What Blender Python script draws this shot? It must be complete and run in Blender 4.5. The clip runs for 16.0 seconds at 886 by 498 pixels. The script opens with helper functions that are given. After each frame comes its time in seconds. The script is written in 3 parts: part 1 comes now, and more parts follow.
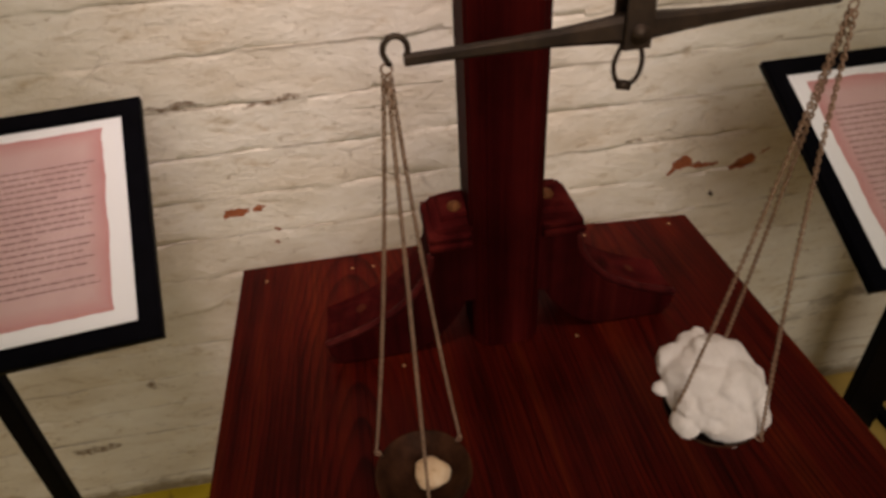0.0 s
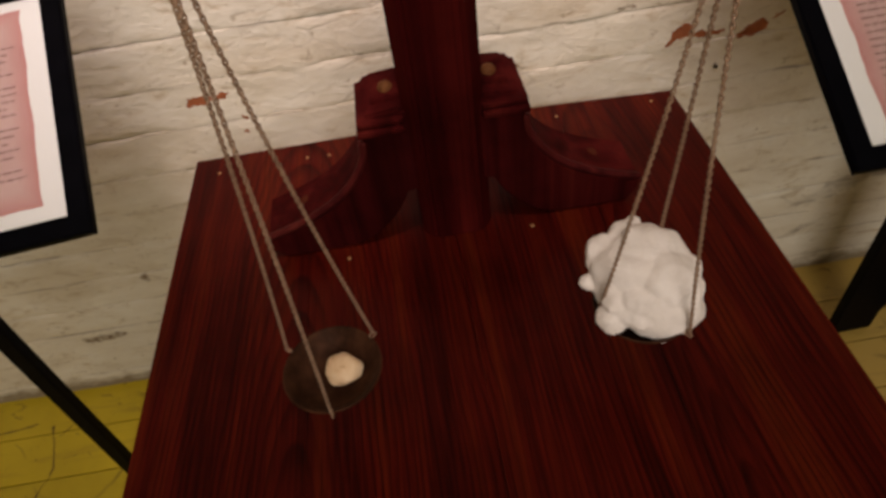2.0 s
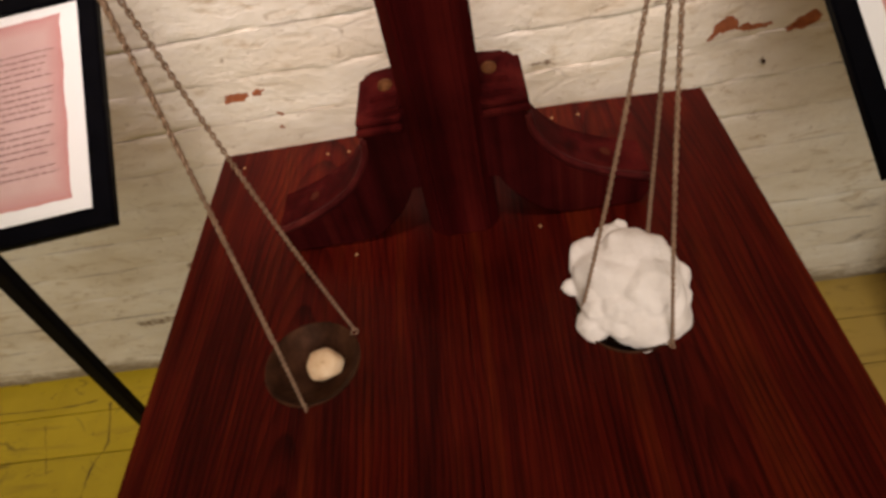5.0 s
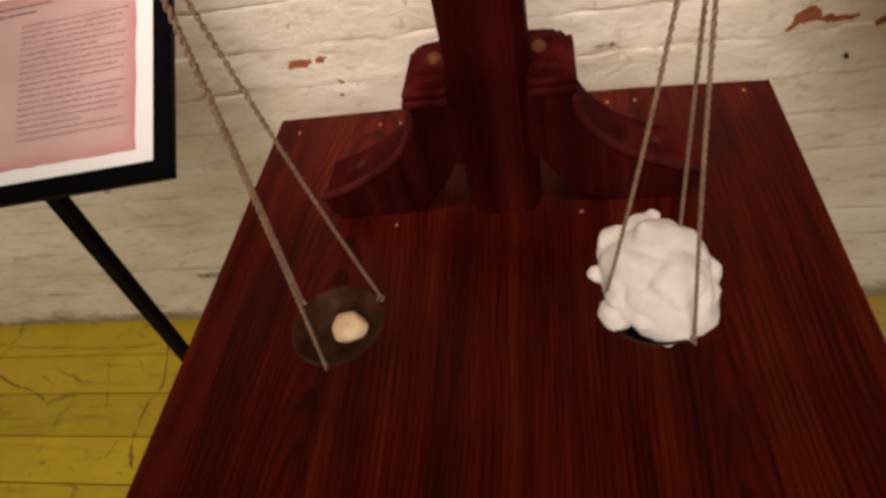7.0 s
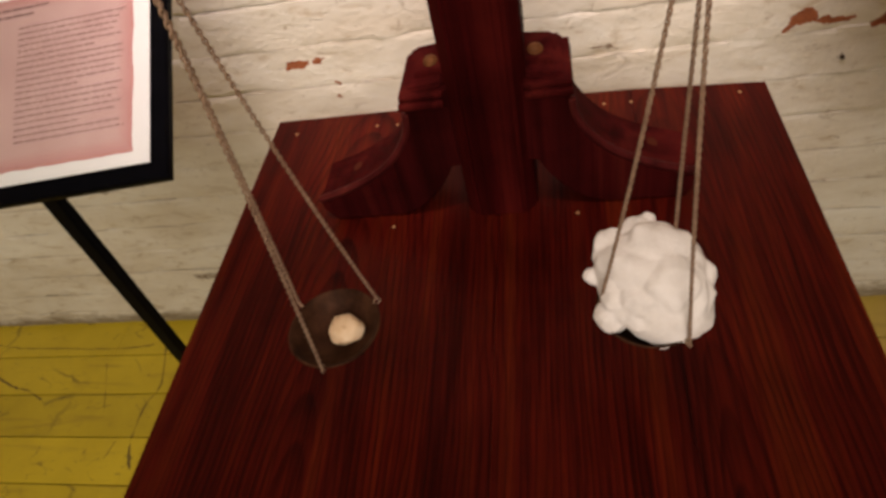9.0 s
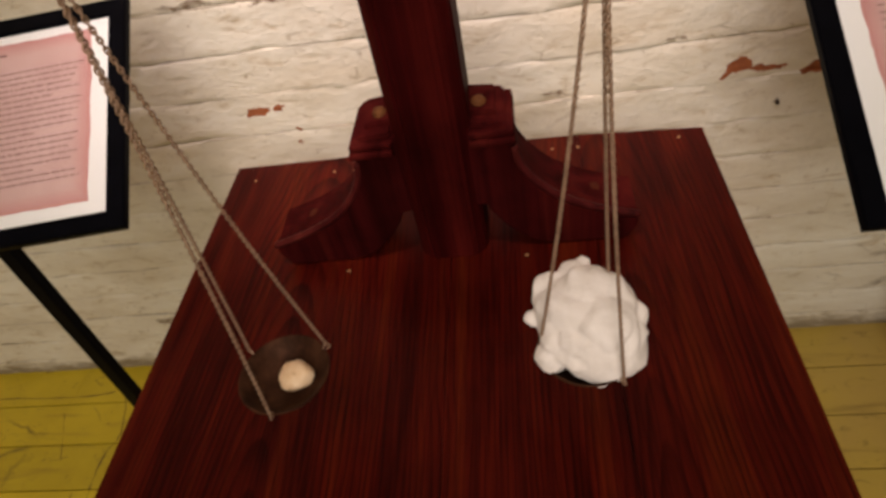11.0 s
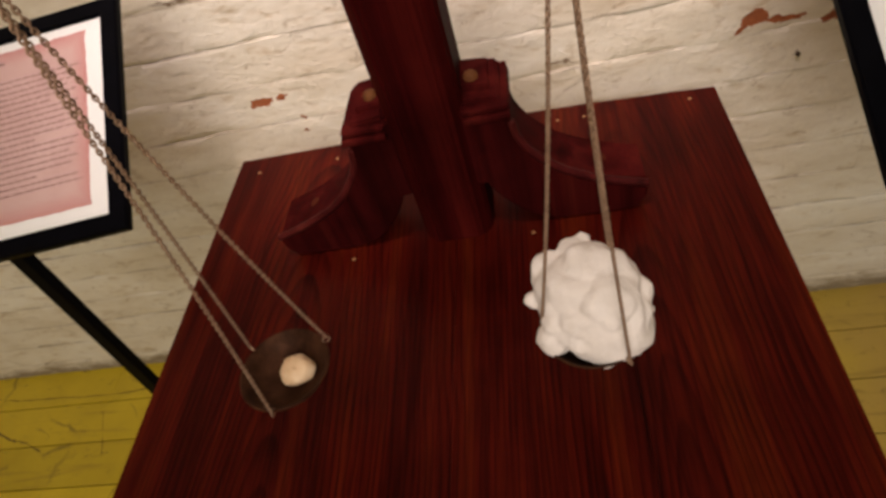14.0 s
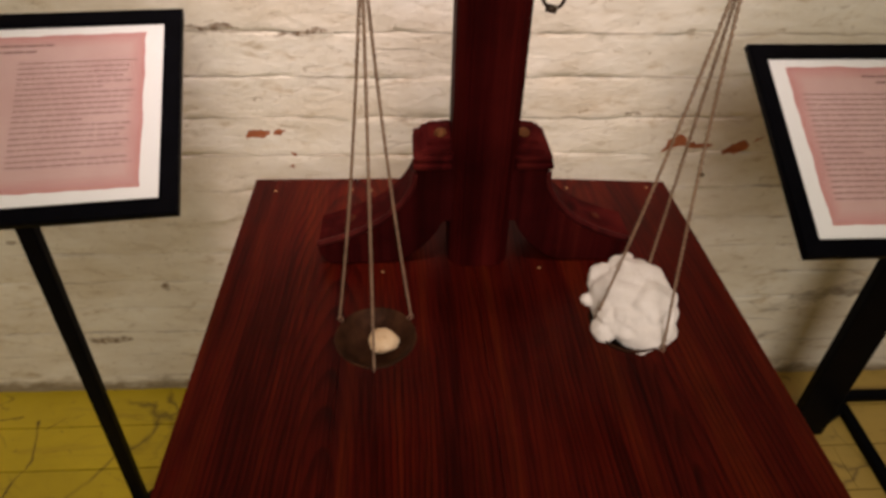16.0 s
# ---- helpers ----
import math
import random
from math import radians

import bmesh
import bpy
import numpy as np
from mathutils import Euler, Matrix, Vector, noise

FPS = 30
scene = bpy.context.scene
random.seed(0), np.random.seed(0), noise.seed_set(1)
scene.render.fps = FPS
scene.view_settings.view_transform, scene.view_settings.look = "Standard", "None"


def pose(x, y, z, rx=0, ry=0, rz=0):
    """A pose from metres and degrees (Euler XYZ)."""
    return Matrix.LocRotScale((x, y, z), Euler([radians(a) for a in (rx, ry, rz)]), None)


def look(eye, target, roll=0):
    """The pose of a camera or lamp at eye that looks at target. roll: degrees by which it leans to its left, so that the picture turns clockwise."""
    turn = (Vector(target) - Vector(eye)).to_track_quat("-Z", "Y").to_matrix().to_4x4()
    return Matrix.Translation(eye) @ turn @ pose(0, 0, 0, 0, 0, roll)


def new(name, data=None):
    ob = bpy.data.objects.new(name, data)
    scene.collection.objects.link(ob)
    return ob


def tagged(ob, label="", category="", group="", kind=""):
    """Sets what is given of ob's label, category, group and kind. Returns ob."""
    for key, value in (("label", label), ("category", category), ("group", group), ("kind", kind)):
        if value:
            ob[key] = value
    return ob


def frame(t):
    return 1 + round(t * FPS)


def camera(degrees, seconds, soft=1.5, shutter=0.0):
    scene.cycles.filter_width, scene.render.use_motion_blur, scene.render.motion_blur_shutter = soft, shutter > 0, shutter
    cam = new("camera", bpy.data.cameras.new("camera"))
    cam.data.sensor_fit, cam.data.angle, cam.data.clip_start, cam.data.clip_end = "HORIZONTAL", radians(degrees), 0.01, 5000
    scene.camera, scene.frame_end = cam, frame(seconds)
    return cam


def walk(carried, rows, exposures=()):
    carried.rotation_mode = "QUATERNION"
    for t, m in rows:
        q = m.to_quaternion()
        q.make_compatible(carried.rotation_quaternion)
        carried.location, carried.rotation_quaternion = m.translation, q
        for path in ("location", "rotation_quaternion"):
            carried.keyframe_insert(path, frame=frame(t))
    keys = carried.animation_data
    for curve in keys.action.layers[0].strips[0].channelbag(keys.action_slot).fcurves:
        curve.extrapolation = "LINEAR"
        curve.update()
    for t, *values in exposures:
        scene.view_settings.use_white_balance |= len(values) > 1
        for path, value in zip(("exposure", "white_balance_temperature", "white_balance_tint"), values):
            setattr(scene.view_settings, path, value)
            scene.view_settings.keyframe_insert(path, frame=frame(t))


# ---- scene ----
cam = camera(71.4, 16.0, soft=3.2, shutter=0.5)
PATH = [
    (0, (-0.119, -0.682, 1.247), (0.07, 0.897, 0.035), -4.0),
    (0.5, (-0.098, -0.675, 1.239), (0.133, 0.869, -0.011), -5.6),
    (1, (-0.063, -0.668, 1.23), (0.105, 0.808, -0.109), -8.1),
    (1.5, (-0.036, -0.666, 1.217), (0.005, 0.721, -0.224), -9.9),
    (2, (-0.022, -0.665, 1.214), (-0.002, 0.691, -0.256), -9.0),
    (2.5, (-0.028, -0.667, 1.214), (-0.042, 0.691, -0.255), -9.1),
    (3, (-0.03, -0.667, 1.213), (-0.052, 0.695, -0.252), -9.1),
    (3.5, (-0.026, -0.665, 1.213), (-0.048, 0.697, -0.251), -9.2),
    (6, (0.07, -0.667, 1.204), (-0.282, 0.668, -0.244), -15.9),
    (6.5, (0.066, -0.667, 1.207), (-0.324, 0.645, -0.251), -15.4),
    (7, (0.065, -0.671, 1.205), (-0.325, 0.633, -0.261), -15.5),
    (7.5, (0.063, -0.669, 1.206), (-0.32, 0.63, -0.267), -15.4),
    (8, (0.063, -0.669, 1.205), (-0.317, 0.629, -0.268), -15.2),
    (8.5, (0.064, -0.67, 1.205), (-0.323, 0.629, -0.266), -15.4),
    (9, (0.067, -0.67, 1.207), (-0.318, 0.633, -0.26), -15.4),
    (11.5, (0.094, -0.675, 1.222), (-0.189, 0.737, -0.166), -12.8),
    (12, (0.093, -0.674, 1.223), (-0.206, 0.742, -0.157), -13.2),
    (12.5, (0.094, -0.675, 1.223), (-0.207, 0.742, -0.156), -13.2),
    (13, (0.102, -0.674, 1.223), (-0.19, 0.737, -0.164), -14.0),
    (13.5, (0.108, -0.674, 1.219), (-0.208, 0.727, -0.172), -16.0),
    (14, (0.116, -0.659, 1.206), (-0.279, 0.682, -0.223), -19.7),
    (14.5, (0.085, -0.665, 1.211), (-0.284, 0.679, -0.223), -15.5),
    (15, (0.025, -0.698, 1.226), (-0.167, 0.73, -0.161), -6.3),
    (15.5, (-0.041, -0.76, 1.242), (-0.072, 0.738, -0.082), -0.4),
    (16, (-0.081, -0.796, 1.247), (0.027, 0.749, -0.017), 1.7),
]
EXPOSURES = [(0, -0.75), (1, -0.85), (2, -0.5), (3.5, -0.2), (9, -0.12), (12.5, -0.2), (14.5, -0.15), (16, -0.3)]
walk(cam, [(t, look(eye, target, roll)) for t, eye, target, roll in PATH], EXPOSURES)

# ---- light ----
world = bpy.data.worlds.new("room_air")
scene.world = world
world.use_nodes = True
world.node_tree.nodes["Background"].inputs[0].default_value = (0.9, 0.92, 1.0, 1)
world.node_tree.nodes["Background"].inputs[1].default_value = 0.02


def area_lamp(name, eye, target, size, watts, colour):
    data = bpy.data.lights.new(name, "AREA")
    data.shape, data.size, data.energy, data.color = "DISK", size, watts, colour
    ob = new(name, data)
    ob.matrix_world = look(eye, target)
    return ob


def spot_lamp(name, eye, target, degrees, blend, watts, colour, radius=0.03):
    data = bpy.data.lights.new(name, "SPOT")
    data.spot_size, data.spot_blend, data.energy, data.color = radians(degrees), blend, watts, colour
    data.shadow_soft_size = radius
    ob = new(name, data)
    ob.matrix_world = look(eye, target)
    return ob


spot_lamp("track_spot", (-0.02, -0.55, 2.6), (-0.05, 0.2, 0.92), 39, 1.0, 232, (1.0, 0.77, 0.73), 0.16)
# Added broad fill for the room's general light; no fixture is known there.
area_lamp("room_fill", (0.1, -2.2, 2.1), (-0.5, 0.2, 0.3), 1.4, 46, (1.0, 0.885, 0.77))

# ---- materials ----
def mat(name, rough=0.5, metal=0.0, colour=(0.5, 0.5, 0.5)):
    m = bpy.data.materials.new(name)
    m.use_nodes = True
    b = m.node_tree.nodes["Principled BSDF"]
    b.inputs["Roughness"].default_value, b.inputs["Metallic"].default_value = rough, metal
    b.inputs["Base Color"].default_value = (*colour, 1)
    return m, m.node_tree, b


def node(t, kind, **values):
    n = t.nodes.new(kind)
    for key, value in values.items():
        n.inputs[key.replace("_", " ")].default_value = value
    return n


def coords(t, scale=(1, 1, 1), world_space=False):
    src = t.nodes.new("ShaderNodeNewGeometry").outputs["Position"] if world_space else t.nodes.new("ShaderNodeTexCoord").outputs["Object"]
    mp = t.nodes.new("ShaderNodeMapping")
    mp.inputs["Scale"].default_value = scale
    t.links.new(src, mp.inputs["Vector"])
    return mp.outputs["Vector"]


def noise_tex(t, vec, scale, detail=4.0, rough=0.55, distortion=0.0):
    n = node(t, "ShaderNodeTexNoise", Scale=scale, Detail=detail, Roughness=rough, Distortion=distortion)
    t.links.new(vec, n.inputs["Vector"])
    return n.outputs["Fac"]


def ramp(t, fac, stops):
    n = t.nodes.new("ShaderNodeValToRGB")
    while len(n.color_ramp.elements) < len(stops):
        n.color_ramp.elements.new(0.5)
    for e, (p, c) in zip(n.color_ramp.elements, stops):
        e.position, e.color = p, (*c, 1) if len(c) == 3 else c
    t.links.new(fac, n.inputs["Fac"])
    return n.outputs["Color"]


def grey(v):
    return (v, v, v)


def mix(t, fac, a, b, blend="MIX"):
    n = t.nodes.new("ShaderNodeMix")
    n.data_type, n.blend_type = "RGBA", blend
    for value, sock in ((fac, n.inputs[0]), (a, n.inputs[6]), (b, n.inputs[7])):
        if isinstance(value, (int, float)):
            sock.default_value = value
        elif isinstance(value, tuple):
            sock.default_value = (*value, 1)
        else:
            t.links.new(value, sock)
    return n.outputs[2]


def maths(t, op, a, b=0.0):
    n = t.nodes.new("ShaderNodeMath")
    n.operation = op
    for value, sock in ((a, n.inputs[0]), (b, n.inputs[1])):
        if isinstance(value, (int, float)):
            sock.default_value = value
        else:
            t.links.new(value, sock)
    return n.outputs[0]


def bump(t, b, height, strength, distance):
    n = node(t, "ShaderNodeBump", Strength=strength, Distance=distance)
    t.links.new(height, n.inputs["Height"])
    t.links.new(n.outputs["Normal"], b.inputs["Normal"])


def object_random(t):
    return t.nodes.new("ShaderNodeObjectInfo").outputs["Random"]


def make_wood(name, grain, light=1.0, spec=0.05, rough=0.42, figure=0.6, brown=1.0):
    """Dark red stained wood, with the grain along the given axis (0, 1, 2)."""
    m, t, b = mat(name, 0.34)
    sc = [36.0, 36.0, 36.0]
    sc[grain] = 0.9
    vec = coords(t, tuple(sc))
    rnd = t.nodes.new("ShaderNodeVectorMath")
    rnd.operation = "ADD"
    comb = t.nodes.new("ShaderNodeCombineXYZ")
    t.links.new(maths(t, "MULTIPLY", object_random(t), 60.0), comb.inputs[2 if grain != 2 else 0])
    t.links.new(vec, rnd.inputs[0]), t.links.new(comb.outputs[0], rnd.inputs[1])
    vec = rnd.outputs[0]
    broad = noise_tex(t, vec, 0.55, 3, 0.5, 1.2)
    fine = noise_tex(t, vec, 6.0, 5, 0.65, 0.5)
    pores = noise_tex(t, vec, 14.0, 2, 0.6)
    k, g = light, light * brown
    base = ramp(t, broad, [(0.3, (0.0140 * k, 0.0011 * g, 0.0010 * g)), (0.52, (0.0310 * k, 0.0021 * g, 0.0021 * g)), (0.72, (0.0520 * k, 0.0046 * g, 0.0036 * g))])
    streak = ramp(t, fine, [(0.37, (0.22, 0.21, 0.21)), (0.5, (0.92, 0.92, 0.92)), (0.68, (1.6, 1.6, 1.4))])
    c = mix(t, figure, base, streak, "MULTIPLY")
    patch = noise_tex(t, coords(t, (1, 1, 1)), 9.0, 4, 0.6)
    c = mix(t, 0.7, c, ramp(t, patch, [(0.3, grey(0.42)), (0.7, grey(1.4))]), "MULTIPLY")
    t.links.new(c, b.inputs["Base Color"])
    t.links.new(ramp(t, fine, [(0.3, grey(rough - 0.08)), (0.7, grey(rough + 0.08))]), b.inputs["Roughness"])
    b.inputs["Specular IOR Level"].default_value = spec
    b.inputs["Specular Tint"].default_value = (1.0, 0.55, 0.6, 1)
    bump(t, b, mix(t, 0.5, fine, pores), 0.25, 0.0008)
    return m


def make_top_wood():
    """Stained softwood boards: growth rings cut lengthways, straight in the middle and arched round two hearts."""
    m, t, b = mat("stained_top", 0.4)
    sep = t.nodes.new("ShaderNodeSeparateXYZ")
    t.links.new(coords(t), sep.inputs[0])
    slow = noise_tex(t, coords(t, (7, 1.6, 7)), 1.3, 3, 0.5)
    wob = noise_tex(t, coords(t, (30, 5, 30)), 1.0, 3, 0.55)
    x = maths(t, "ADD", sep.outputs[0], maths(t, "ADD", maths(t, "MULTIPLY", maths(t, "SUBTRACT", slow, 0.5), 0.026), maths(t, "MULTIPLY", maths(t, "SUBTRACT", wob, 0.5), 0.012)))

    def rings(x0, h0, slope):
        dx = maths(t, "SUBTRACT", x, x0)
        h = maths(t, "ADD", maths(t, "MULTIPLY", sep.outputs[1], slope), h0)
        return maths(t, "SQRT", maths(t, "ADD", maths(t, "MULTIPLY", dx, dx), maths(t, "MULTIPLY", h, h)))
    r = maths(t, "MINIMUM", rings(-0.165, 0.035, 0.13), maths(t, "ADD", rings(0.185, 0.03, 0.10), 0.004))
    band = maths(t, "FRACT", maths(t, "MULTIPLY", r, 165.0))
    line = ramp(t, band, [(0.0, grey(1.22)), (0.45, grey(1.05)), (0.80, grey(0.50)), (0.90, grey(0.44)), (1.0, grey(1.1))])
    fade = ramp(t, noise_tex(t, coords(t, (22, 1.5, 22)), 1.2, 3, 0.6), [(0.35, grey(0.25)), (0.65, grey(0.95))])
    fibre = noise_tex(t, coords(t, (420, 9, 420)), 1.0, 4, 0.65)
    cloud = noise_tex(t, coords(t, (34, 1.5, 34)), 1.0, 4, 0.6, 0.4)
    c = ramp(t, cloud, [(0.30, (0.0180, 0.0014, 0.0009)), (0.50, (0.042, 0.0030, 0.0014)), (0.72, (0.064, 0.0076, 0.0020))])
    c = mix(t, fade, c, line, "MULTIPLY")
    c = mix(t, 0.75, c, ramp(t, fibre, [(0.34, grey(0.45)), (0.5, grey(0.98)), (0.68, grey(1.55))]), "MULTIPLY")
    patch = noise_tex(t, coords(t), 7.0, 4, 0.6)
    c = mix(t, 0.6, c, ramp(t, patch, [(0.3, grey(0.55)), (0.7, grey(1.35))]), "MULTIPLY")
    c = mix(t, 0.35, c, ramp(t, object_random(t), [(0.0, grey(0.75)), (1.0, grey(1.25))]), "MULTIPLY")
    t.links.new(c, b.inputs["Base Color"])
    t.links.new(ramp(t, patch, [(0.3, grey(0.34)), (0.7, grey(0.46))]), b.inputs["Roughness"])
    b.inputs["Specular IOR Level"].default_value = 0.07
    b.inputs["Specular Tint"].default_value = (1.0, 0.5, 0.5, 1)
    bump(t, b, mix(t, 0.5, fibre, line), 0.22, 0.0006)
    return m


COURSE, FIRST = 0.076, -0.026


def make_wall_paint():
    m, t, b = mat("whitewash", 0.82)
    pos = coords(t, (1, 1, 1), True)
    long = coords(t, (1, 1, 2.6), True)
    big = noise_tex(t, long, 3.2, 5, 0.6)
    mid = noise_tex(t, long, 17.0, 6, 0.62, 0.6)
    fine = noise_tex(t, pos, 95.0, 4, 0.6)
    c = ramp(t, big, [(0.3, (0.62, 0.56, 0.46)), (0.5, (0.73, 0.69, 0.61)), (0.7, (0.80, 0.78, 0.72))])
    dirt = ramp(t, mid, [(0.28, (0.70, 0.61, 0.49)), (0.42, (0.96, 0.94, 0.90)), (0.70, (1.04, 1.04, 1.03))])
    c = mix(t, 0.95, c, dirt, "MULTIPLY")
    spots = noise_tex(t, coords(t, (1, 1, 1.7), True), 34.0, 6, 0.72, 1.2)
    c = mix(t, 0.8, c, ramp(t, spots, [(0.30, (0.50, 0.42, 0.34)), (0.41, (1, 1, 1))]), "MULTIPLY")
    # hair cracks and crumbled paint
    warp = node(t, "ShaderNodeTexNoise", Scale=9.0, Detail=3.0)
    t.links.new(pos, warp.inputs["Vector"])
    vec = mix(t, 0.055, long, warp.outputs["Color"])
    vor = node(t, "ShaderNodeTexVoronoi", Scale=7.0)
    vor.feature = "DISTANCE_TO_EDGE"
    t.links.new(vec, vor.inputs["Vector"])
    crack = maths(t, "MULTIPLY", ramp(t, vor.outputs["Distance"], [(0.0, grey(1)), (0.035, grey(0))]), ramp(t, noise_tex(t, pos, 5.0, 3), [(0.56, grey(0)), (0.66, grey(1))]))
    c = mix(t, maths(t, "MULTIPLY", crack, 0.38), c, (0.18, 0.13, 0.085))
    # dark brown lines along the bed joints, broken and wavering
    bed = t.nodes.new("ShaderNodeSeparateXYZ")
    t.links.new(pos, bed.inputs[0])
    waver = maths(t, "MULTIPLY", maths(t, "SUBTRACT", noise_tex(t, coords(t, (1, 1, 0.2), True), 13.0, 4, 0.6), 0.5), 0.011)
    rowz = maths(t, "DIVIDE", maths(t, "SUBTRACT", maths(t, "ADD", bed.outputs[2], waver), FIRST), COURSE)
    off = maths(t, "ABSOLUTE", maths(t, "SUBTRACT", maths(t, "FRACT", maths(t, "ADD", rowz, 0.5)), 0.5))
    gaps = ramp(t, noise_tex(t, coords(t, (1, 1, 2.2), True), 7.5, 4, 0.65), [(0.42, grey(0)), (0.60, grey(1))])
    joint = maths(t, "MULTIPLY", ramp(t, off, [(0.006, grey(1)), (0.036, grey(0))]), gaps)
    c = mix(t, maths(t, "MULTIPLY", joint, 0.62), c, (0.21, 0.155, 0.105))
    # chips down to the red brick, rubbed marks and the darker brown foot of the wall
    sep = t.nodes.new("ShaderNodeSeparateXYZ")
    jit = node(t, "ShaderNodeTexNoise", Scale=42.0, Detail=4.0, Roughness=0.65)
    t.links.new(pos, jit.inputs["Vector"])
    t.links.new(mix(t, 0.03, pos, jit.outputs["Color"]), sep.inputs[0])
    ox, oz = 0.5 * 0.03, 0.5 * 0.03

    def blot(x, z, rx, rz, lean=0.0):
        dx = maths(t, "SUBTRACT", sep.outputs[0], x * 0.97 + ox)
        dz = maths(t, "SUBTRACT", sep.outputs[2], z * 0.97 + oz)
        dz = maths(t, "SUBTRACT", dz, maths(t, "MULTIPLY", dx, lean))
        ex, ez = maths(t, "DIVIDE", dx, rx), maths(t, "DIVIDE", dz, rz)
        return maths(t, "SUBTRACT", 1.0, maths(t, "ADD", maths(t, "MULTIPLY", ex, ex), maths(t, "MULTIPLY", ez, ez)))

    def join(blots):
        out = blots[0]
        for o in blots[1:]:
            out = maths(t, "MAXIMUM", out, o)
        return out

    chips = join([blot(-0.362, 0.699, 0.013, 0.006, 0.5), blot(-0.345, 0.705, 0.021, 0.0065, 0.05), blot(-0.308, 0.706, 0.010, 0.005), blot(0.421, 0.684, 0.020, 0.013), blot(0.404, 0.670, 0.010, 0.006, 0.6), blot(0.462, 0.674, 0.030, 0.006), blot(0.540, 0.669, 0.026, 0.010, 0.2), blot(0.578, 0.687, 0.008, 0.003, 0.6), blot(-0.289, 0.664, 0.006, 0.004), blot(-0.293, 0.636, 0.005, 0.004)])
    red = ramp(t, noise_tex(t, pos, 60.0, 4), [(0.3, (0.20, 0.055, 0.02)), (0.7, (0.42, 0.13, 0.045))])
    c = mix(t, ramp(t, chips, [(0.0, grey(0)), (0.12, grey(1))]), c, red)
    rubs = join([blot(-0.775, 0.178, 0.045, 0.012), blot(-0.735, 0.180, 0.02, 0.012), blot(-0.25, 0.885, 0.05, 0.005, 0.1), blot(0.488, 0.611, 0.004, 0.004), blot(0.325, 0.741, 0.018, 0.003, -0.1), blot(-0.39, 0.893, 0.045, 0.006), blot(0.145, 0.670, 0.028, 0.002), blot(-0.868, 0.464, 0.012, 0.004), blot(-0.60, 0.34, 0.01, 0.012)])
    c = mix(t, maths(t, "MULTIPLY", ramp(t, rubs, [(0.0, grey(0)), (0.5, grey(1))]), ramp(t, fine, [(0.35, grey(0.25)), (0.6, grey(0.95))])), c, (0.16, 0.10, 0.055))
    smear = join([blot(0.83, 0.262, 0.09, 0.026, 0.4), blot(0.79, 0.150, 0.05, 0.012, 0.5), blot(0.95, 0.30, 0.08, 0.03, 0.2)])
    c = mix(t, maths(t, "MULTIPLY", ramp(t, smear, [(0.0, grey(0)), (0.6, grey(0.95))]), ramp(t, mid, [(0.35, grey(1)), (0.62, grey(0.15))])), c, (0.27, 0.23, 0.19))
    foot = maths(t, "ADD", sep.outputs[2], maths(t, "MULTIPLY", maths(t, "SUBTRACT", mid, 0.5), 0.10))
    c = mix(t, ramp(t, foot, [(0.026, grey(0.9)), (0.062, grey(0.0))]), c, (0.22, 0.17, 0.10))
    t.links.new(c, b.inputs["Base Color"])
    h = mix(t, 0.25, mix(t, 0.62, mid, spots), fine)
    h = mix(t, maths(t, "MULTIPLY", crack, 0.25), h, (0, 0, 0))
    bump(t, b, h, 0.9, 0.006)
    return m


def make_floor_paint():
    m, t, b = mat("yellow_floor_paint", 0.42)
    pos = coords(t, (1, 1, 1), True)
    along = coords(t, (2, 24, 24), True)
    rnd = object_random(t)
    c = ramp(t, noise_tex(t, pos, 6.0, 5, 0.6), [(0.3, (0.46, 0.335, 0.010)), (0.7, (0.58, 0.43, 0.018))])
    c = mix(t, 0.5, c, ramp(t, rnd, [(0.0, grey(0.8)), (1.0, grey(1.12))]), "MULTIPLY")
    # The yellow turns to tan towards larger x, with an uneven edge.
    place = t.nodes.new("ShaderNodeSeparateXYZ")
    t.links.new(pos, place.inputs[0])
    tan_side = maths(t, "ADD", place.outputs[0], maths(t, "MULTIPLY", noise_tex(t, pos, 2.6, 4, 0.6), 0.5))
    c = mix(t, ramp(t, tan_side, [(0.70, grey(0)), (1.0, grey(0.8))]), c, (0.42, 0.28, 0.085))
    wear = noise_tex(t, along, 1.1, 6, 0.68, 0.8)
    c = mix(t, ramp(t, wear, [(0.57, grey(0)), (0.75, grey(0.6))]), c, (0.17, 0.10, 0.02))
    scuff = noise_tex(t, coords(t, (5, 9, 5), True), 3.0, 7, 0.75, 1.8)
    c = mix(t, ramp(t, scuff, [(0.59, grey(0)), (0.68, grey(0.75))]), c, (0.12, 0.075, 0.018))
    warp = node(t, "ShaderNodeTexNoise", Scale=5.0, Detail=4.0)
    t.links.new(pos, warp.inputs["Vector"])
    vor = node(t, "ShaderNodeTexVoronoi", Scale=3.6)
    vor.feature = "DISTANCE_TO_EDGE"
    t.links.new(mix(t, 0.12, pos, warp.outputs["Color"]), vor.inputs["Vector"])
    line = maths(t, "MULTIPLY", ramp(t, vor.outputs["Distance"], [(0.0, grey(1)), (0.016, grey(0))]), ramp(t, noise_tex(t, pos, 3.1, 3), [(0.50, grey(0)), (0.58, grey(1))]))
    c = mix(t, maths(t, "MULTIPLY", line, 0.7), c, (0.06, 0.035, 0.015))
    t.links.new(c, b.inputs["Base Color"])
    bump(t, b, mix(t, 0.5, wear, noise_tex(t, pos, 60.0, 3)), 0.35, 0.0015)
    return m


